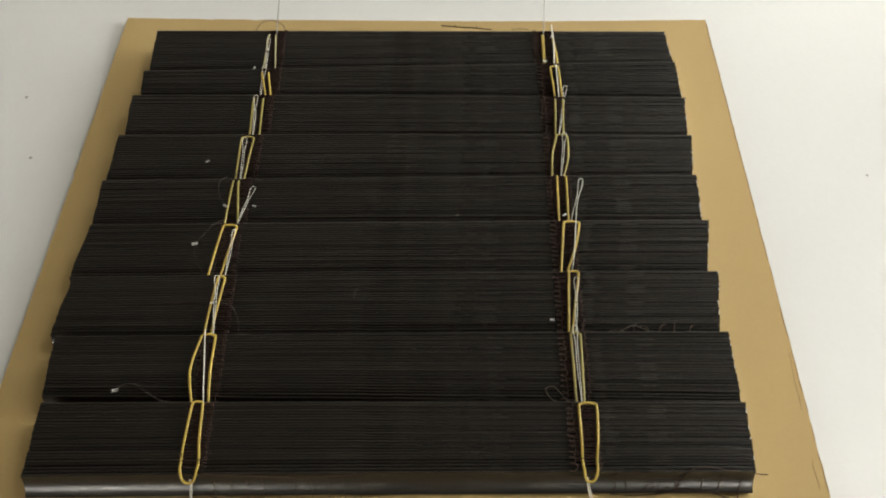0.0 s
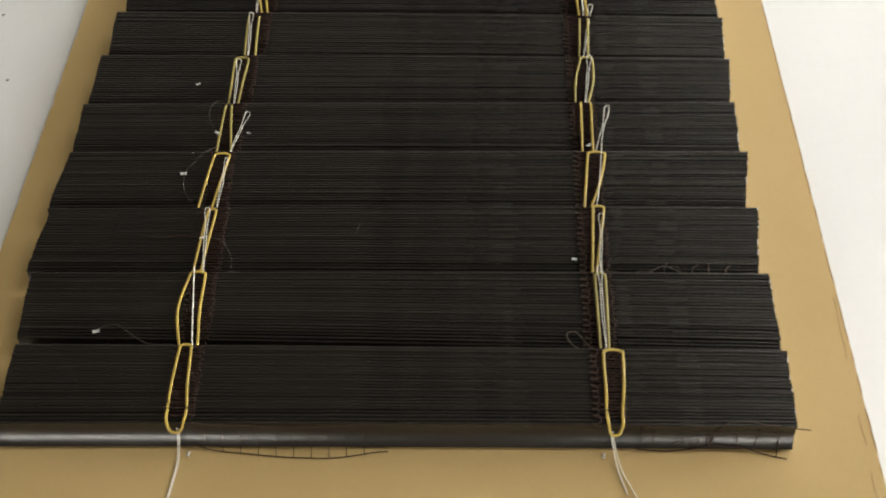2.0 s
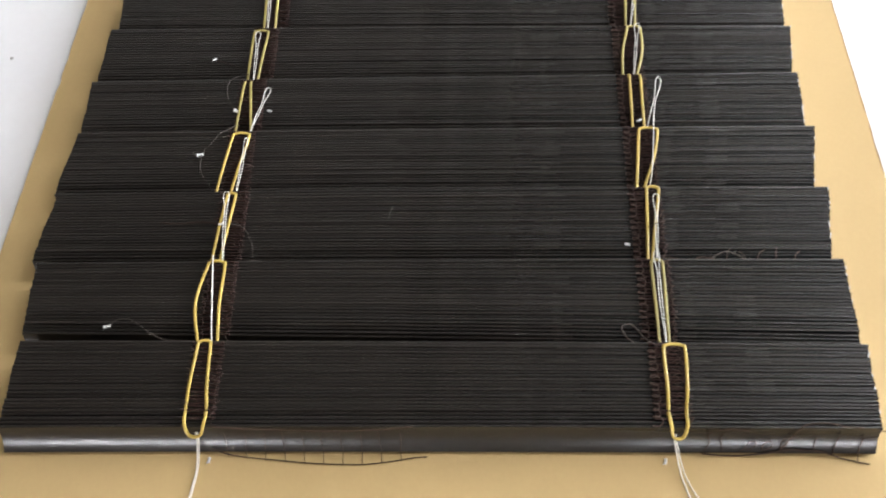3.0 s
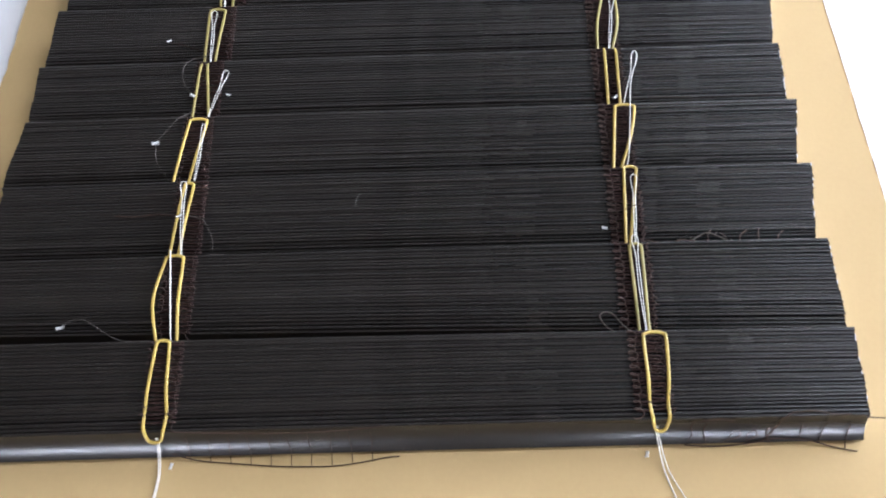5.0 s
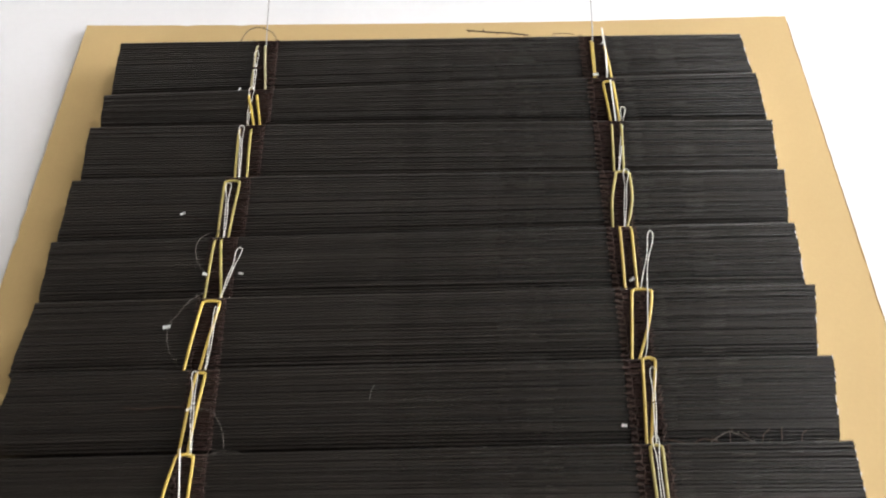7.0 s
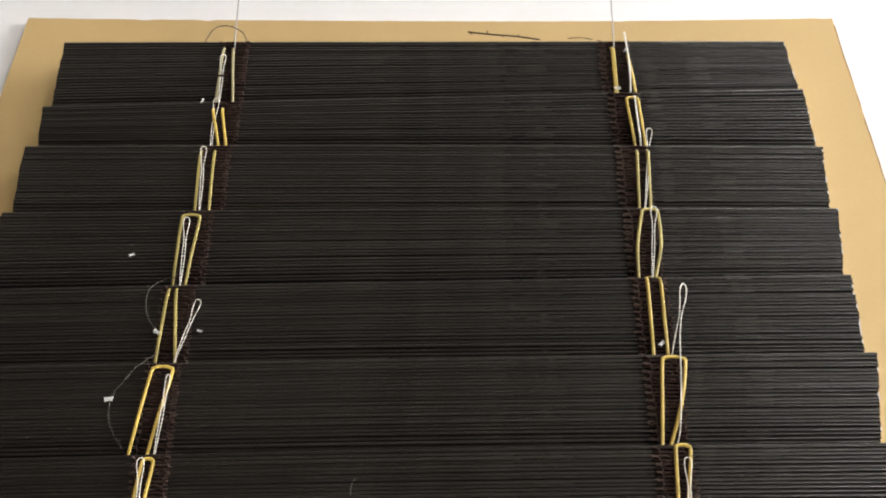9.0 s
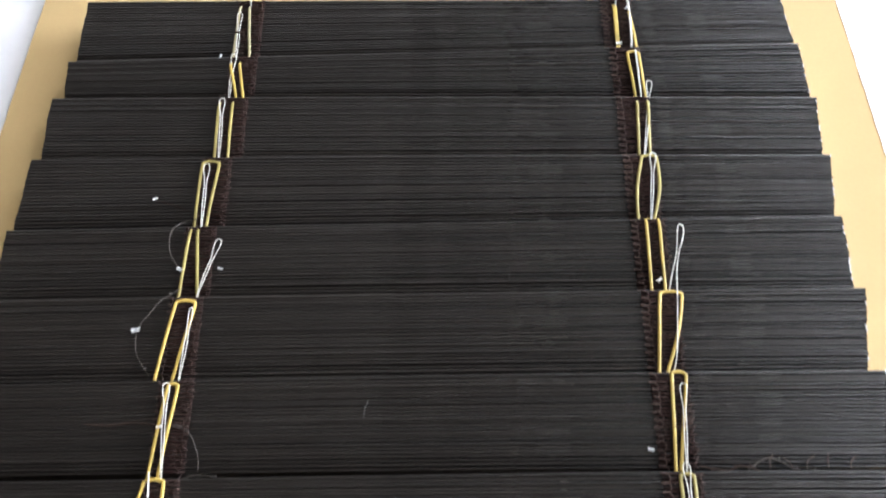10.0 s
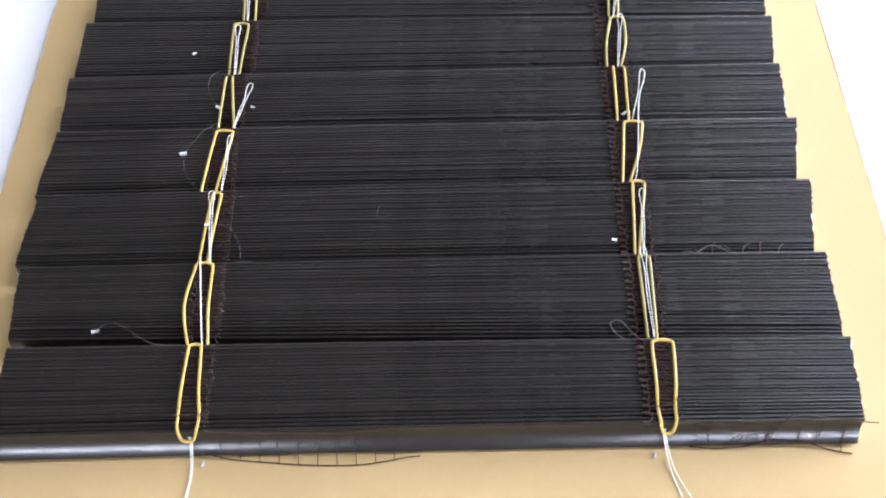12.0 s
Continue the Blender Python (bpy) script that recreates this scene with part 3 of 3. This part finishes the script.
cord("white_cord", [(-0.1341, 0.1300, NEAR_TOP - 0.0022), (-0.1337, 0.1277, NEAR_TOP - 0.005), (-0.1341, 0.1180, BOARD_TOP + 0.0012), (-0.1349, 0.1080, BOARD_TOP + 0.0006), (-0.1377, 0.0850, BOARD_TOP + 0.0005), (-0.1429, 0.0500, BOARD_TOP + 0.0005)], 0.00024, CORD, HANG, "cord")
cord("white_cord", [(-0.1349, 0.1300, NEAR_TOP - 0.0022), (-0.1345, 0.1277, NEAR_TOP - 0.005), (-0.1348, 0.1180, BOARD_TOP + 0.0012), (-0.1356, 0.1080, BOARD_TOP + 0.0006), (-0.1385, 0.0850, BOARD_TOP + 0.0005)], 0.00024, CORD, HANG, "cord")
cord("white_cord", [(0.0777, 0.1314, NEAR_TOP - 0.0022), (0.0781, 0.1286, NEAR_TOP - 0.005), (0.0820, 0.1160, BOARD_TOP + 0.0012), (0.0880, 0.1030, BOARD_TOP + 0.0006), (0.0976, 0.0820, BOARD_TOP + 0.0005), (0.1054, 0.0500, BOARD_TOP + 0.0005)], 0.00024, CORD, HANG, "cord")
cord("white_cord", [(0.0770, 0.1314, NEAR_TOP - 0.0022), (0.0773, 0.1286, NEAR_TOP - 0.005), (0.0802, 0.1160, BOARD_TOP + 0.0012), (0.0837, 0.1040, BOARD_TOP + 0.0006)], 0.00032, CORD, HANG, "cord")
for x, slope in ((-0.1285, -0.10), (0.0768, 0.10)):
    cord("pull_line", [(x + slope * u, 0.482 + u, z) for u, z in ((0.0, FAR_TOP + 0.0016), (0.012, FAR_TOP + 0.0010), (0.07, BOARD_TOP + 0.010), (0.16, TABLE_TOP + 0.0040), (0.22, TABLE_TOP + 0.0006), (0.36, TABLE_TOP + 0.0006))],
         0.0004, NYLON, "thin grey line running off over the white table", "line", "pull lines")


# ---- metal crimps and loose threads ----
def crimp(x, y, z, turn, size=1.0):
    """A small folded clip: two pinched leaves of bright metal."""
    bm = bmesh.new()
    w, l, h = 0.00095 * size, 0.00145 * size, 0.0008 * size
    rows = []
    for i in range(4):
        u = i / 3
        pinch = 1 - 0.3 * math.sin(u * math.pi)
        rows.append([bm.verts.new((l * (2 * u - 1), w * pinch * math.cos(a), h * pinch * math.sin(a) + h)) for a in (math.radians(-70 + 250 * k / 7) for k in range(8))])
    for one, two in zip(rows, rows[1:]):
        for k in range(7):
            bm.faces.new((one[k], one[k + 1], two[k + 1], two[k]))
    bmesh.ops.solidify(bm, geom=bm.faces[:], thickness=0.00025)
    ob = thing("crimp", bm, CRIMP, "tiny bright metal crimp on a thread end", "crimp", "metal crimps on the slats", smooth=False)
    ob.matrix_basis = pose(x, y, z, 0, 0, turn)
    return ob


for x, y, turn, size in ((-0.161, 0.3528, 30, 0.85), (-0.124, 0.3135, -20, 0.75), (-0.157, 0.2815, 10, 1.2), (-0.1845, 0.180, 15, 1.15), (0.065, 0.2275, -10, 0.85),
                         (0.079, 0.307, 40, 0.95), (0.0765, 0.456, 5, 1.1), (-0.1387, 0.237, 20, 0.9), (0.083, 0.4805, 60, 0.9), (-0.142, 0.4475, 80, 0.9), (-0.1422, 0.3125, -30, 1.05)):
    crimp(x, y, rest(x, y) + (0.0002 if abs(x) > 0.145 or x == 0.065 or x == -0.124 else 0.0012), turn, size)
crimp(-0.1300, 0.1208, BOARD_TOP, 80, 0.9)
crimp(0.0740, 0.1225, BOARD_TOP, 75, 0.9)


def thread(points, nubs=0, r=0.00027, mat=None, label="loose dark brown thread end lying on black slats", z=None, lift=0.0005):
    line = spline([(p[0], p[1], (rest(p[0], p[1]) if z is None else z) + (p[2] if len(p) > 2 else lift)) for p in points], 8)
    bm = tube(bmesh.new(), line, r, 5)
    rng = random.Random(round(points[0][0] * 1e5))
    for i in range(nubs):
        p = line[int((i + 0.6) / nubs * (len(line) - 1))]
        tube(bm, [p, p + Vector((rng.uniform(-0.0006, 0.0006), rng.choice((-1, 1)) * rng.uniform(0.0008, 0.0018), 0.0004))], r * 0.9, 5)
    return thing("loose_thread", bm, mat or BLACKISH, label, "thread", "loose threads")


thread([(-0.183, 0.180), (-0.182, 0.183), (-0.175, 0.184), (-0.165, 0.178), (-0.156, 0.1735, 0.0012), (-0.143, 0.1725, 0.0025)])
thread([(-0.160, 0.352), (-0.153, 0.350), (-0.146, 0.347), (-0.142, 0.346)], 0, 0.00018, TAIL_BROWN)
thread([(-0.1385, 0.3405, 0.003), (-0.1445, 0.339, 0.003), (-0.1490, 0.332, 0.0012), (-0.1485, 0.322, 0.0012), (-0.1430, 0.3135, 0.0012)])
thread([(-0.157, 0.283), (-0.1525, 0.2890), (-0.148, 0.2945, 0.0016), (-0.1445, 0.2990, 0.004), (-0.1410, 0.3025, 0.003)], 5)
thread([(-0.157, 0.282), (-0.1565, 0.276), (-0.155, 0.270), (-0.148, 0.260)], 4)
thread([(-0.139, 0.238), (-0.150, 0.239), (-0.161, 0.238), (-0.170, 0.2385)], mat=TAIL_BROWN)
thread([(-0.139, 0.238, 0.002), (-0.130, 0.237), (-0.126, 0.234), (-0.122, 0.226), (-0.121, 0.219)])
thread([(-0.130, 0.215), (-0.122, 0.2175), (-0.113, 0.217)])
thread([(0.069, 0.172, 0.001), (0.061, 0.176), (0.058, 0.182), (0.063, 0.183), (0.068, 0.177), (0.071, 0.174, 0.001)])
thread([(0.084, 0.221), (0.095, 0.219), (0.101, 0.221), (0.109, 0.219)], 3, mat=TAIL_BROWN)
thread([(0.104, 0.2195), (0.112, 0.224), (0.117, 0.223), (0.125, 0.219), (0.134, 0.2185)], 5)
for hx, hy, dx, dy in ((0.113, 0.2195, 0.002, 0.006), (0.122, 0.219, -0.003, 0.005), (0.128, 0.2195, 0.004, 0.0055), (0.137, 0.220, 0.001, 0.006), (0.146, 0.2195, 0.003, 0.005)):
    thread([(hx, hy, 0.0008), (hx + dx * 0.2, hy + dy * 0.6, 0.001), (hx + dx, hy + dy, 0.0008)], 0, 0.0002, BROWN, "short stiff brown thread end between two stacks")
thread([(0.0755, 0.2362, 0.0022), (0.0785, 0.2368, 0.0042), (0.0815, 0.2378, 0.0042), (0.0840, 0.2400, 0.0012)], 0, 0.00022, TAIL_BROWN, "dark thread tied across a white cord")
thread([(-0.1352, 0.4615, 0.0042), (-0.1335, 0.4612, 0.0048), (-0.1315, 0.4618, 0.0042)], 0, 0.0006, TAIL_BROWN, "dark thread tied across a white cord")
thread([(-0.178, 0.419), (-0.170, 0.4185), (-0.156, 0.415), (-0.148, 0.4145)], 2)
thread([(-0.178, 0.4195), (-0.180, 0.4175), (-0.176, 0.4168)])
thread([(0.045, 0.417), (0.056, 0.4175), (0.068, 0.4155)], 3)
thread([(-0.1455, 0.486), (-0.142, 0.496), (-0.135, 0.499), (-0.126, 0.494), (-0.1225, 0.486)], 1, label="loose dark thread arching past the far slats", lift=0.001)
thread([(-0.002, 0.4995, -0.004), (0.011, 0.4965, -0.003), (0.024, 0.493, -0.001), (0.037, 0.4885, 0.001)], 5, 0.00045, TAIL_BROWN, "knotted dark thread sticking out over the cardboard")
thread([(0.053, 0.4925, -0.002), (0.060, 0.491, 0.0), (0.066, 0.4885, 0.001)], 0, 0.00026, BROWN, "knotted dark thread sticking out over the cardboard")
thread([(-0.054, 0.241), (-0.0535, 0.245), (-0.052, 0.248)], 0, 0.00015, LINT, "short curl of pale grey lint on slats", lift=0.0011)

# the cut ends of the ladder cords hang over the front slat
TAIL = "cut brown ladder cord tail draped over the front slat"


def on_face(x, v, lift=0.0005):
    """A point on the front slat: v runs from 0 at its upper edge to 1 at its foot and on over the cardboard."""
    y = NEAR_END[0] + (NEAR_END[1] - NEAR_END[0]) * ((x + 0.028) / SLAT_LENGTH + 0.5)
    if v > 1:
        return Vector((x, y - 0.0080 - 0.011 * (v - 1), BOARD_TOP + lift))
    hollow = 0.0012 * 4 * v * (1 - v)
    return Vector((x, y - 0.0074 * v + hollow * 0.8 - lift, NEAR_TOP - 0.0122 * v + hollow * 0.2 + lift))


def tail_line(bm, points, r=0.00027, lift=0.0006):
    tube(bm, spline([on_face(*p, lift) for p in points], 6), r, 5)


# the longer tail: two strands with straight rungs between them, the lower one lying on the cardboard
bm = bmesh.new()
tail_line(bm, [(-0.128, -0.1), (-0.115, 0.02), (-0.098, 0.10), (-0.075, 0.16), (-0.056, 0.10), (-0.044, -0.02), (-0.038, -0.12)], 0.00026)
tail_line(bm, [(-0.129, 0.85), (-0.118, 1.05), (-0.100, 1.22), (-0.082, 1.36), (-0.062, 1.40), (-0.050, 1.30), (-0.038, 1.12), (-0.032, 1.08)], 0.00028)
rng = random.Random(5)
for i in range(10):
    x = -0.1221 + 0.00868 * i
    low = 1.02 + 0.38 * math.sin(math.pi * min(1, max(0, (x + 0.125) / 0.105)))
    top = rng.uniform(0.16, 0.34)
    bend = rng.uniform(-0.0007, 0.0007)
    tail_line(bm, [(x - 0.0006 + bend, top), (x + bend, 0.5), (x + 0.0003, 0.8), (x + 0.0004, 0.98), (x + 0.0006, low)], 0.00018)
thing("ladder_tail", bm, TAIL_BROWN, TAIL, "thread", "cord tails on the front slat")

# the shorter tail: curled rungs, an arch over the upper edge and an end that sticks out past the slat
bm = bmesh.new()
tail_line(bm, [(0.090, 0.98), (0.103, 1.02), (0.114, 1.0), (0.1217, 0.93), (0.128, 0.86), (0.135, 0.88), (0.143, 0.93), (0.152, 1.12), (0.159, 1.28), (0.1635, 1.36)], 0.00032)
tail_line(bm, [(0.1262, 0.98), (0.1252, 0.75), (0.1290, 0.35), (0.1310, 0.02), (0.1330, -0.28), (0.1395, -0.42), (0.1460, -0.30), (0.1500, -0.12), (0.1580, -0.06)])
for curl in (
    ((0.0935, 0.12), (0.0918, 0.35), (0.0928, 0.62), (0.0908, 0.92)), ((0.0990, 0.20), (0.0975, 0.42), (0.0982, 0.70), (0.0990, 0.92)),
    ((0.1125, 0.55), (0.1100, 0.62), (0.1085, 0.82), (0.1065, 0.95)), ((0.1125, 0.55), (0.1135, 0.70), (0.1110, 0.84), (0.1085, 0.82)),
    ((0.1160, 0.90), (0.1168, 0.66), (0.1195, 0.58), (0.1205, 0.74), (0.1180, 0.86), (0.1160, 0.90)),
    ((0.1255, 0.48), (0.1242, 0.62), (0.1250, 0.80), (0.1230, 0.95)), ((0.1272, 0.62), (0.1258, 0.76), (0.1240, 0.78)),
    ((0.1395, 0.45), (0.1388, 0.62), (0.1392, 0.90)), ((0.1500, 0.28), (0.1485, 0.52), (0.1480, 0.75), (0.1472, 1.0)),
    ((0.1600, 0.42), (0.1592, 0.66), (0.1588, 0.95), (0.1585, 1.28)), ((0.095, 0.12), (0.102, 0.06), (0.110, 0.14)),
):
    tail_line(bm, curl, 0.00024)
tail_line(bm, [(0.1655, 0.10), (0.1690, 0.16), (0.1735, 0.20)], 0.0003)
thing("ladder_tail", bm, TAIL_BROWN, TAIL, "thread", "cord tails on the front slat")

# ---- specks on the table ----
for x, y, size in ((-0.317, 0.436, 0.0012), (-0.296, 0.374, 0.0011), (-0.36, 0.47, 0.0009), (-0.33, 0.30, 0.0008), (0.30, 0.36, 0.0008)):
    bm = bmesh.new()
    bmesh.ops.create_icosphere(bm, subdivisions=2, radius=size)
    for v in bm.verts:
        v.co.z = max(0, v.co.z * 0.4)
        v.co.x *= 1 + 0.3 * math.sin(v.co.y * 3000)
    ob = thing("speck", bm, SPECK, "tiny grey crumb on the white table", "crumb", "crumbs on the table")
    ob.location = (x, y, TABLE_TOP)
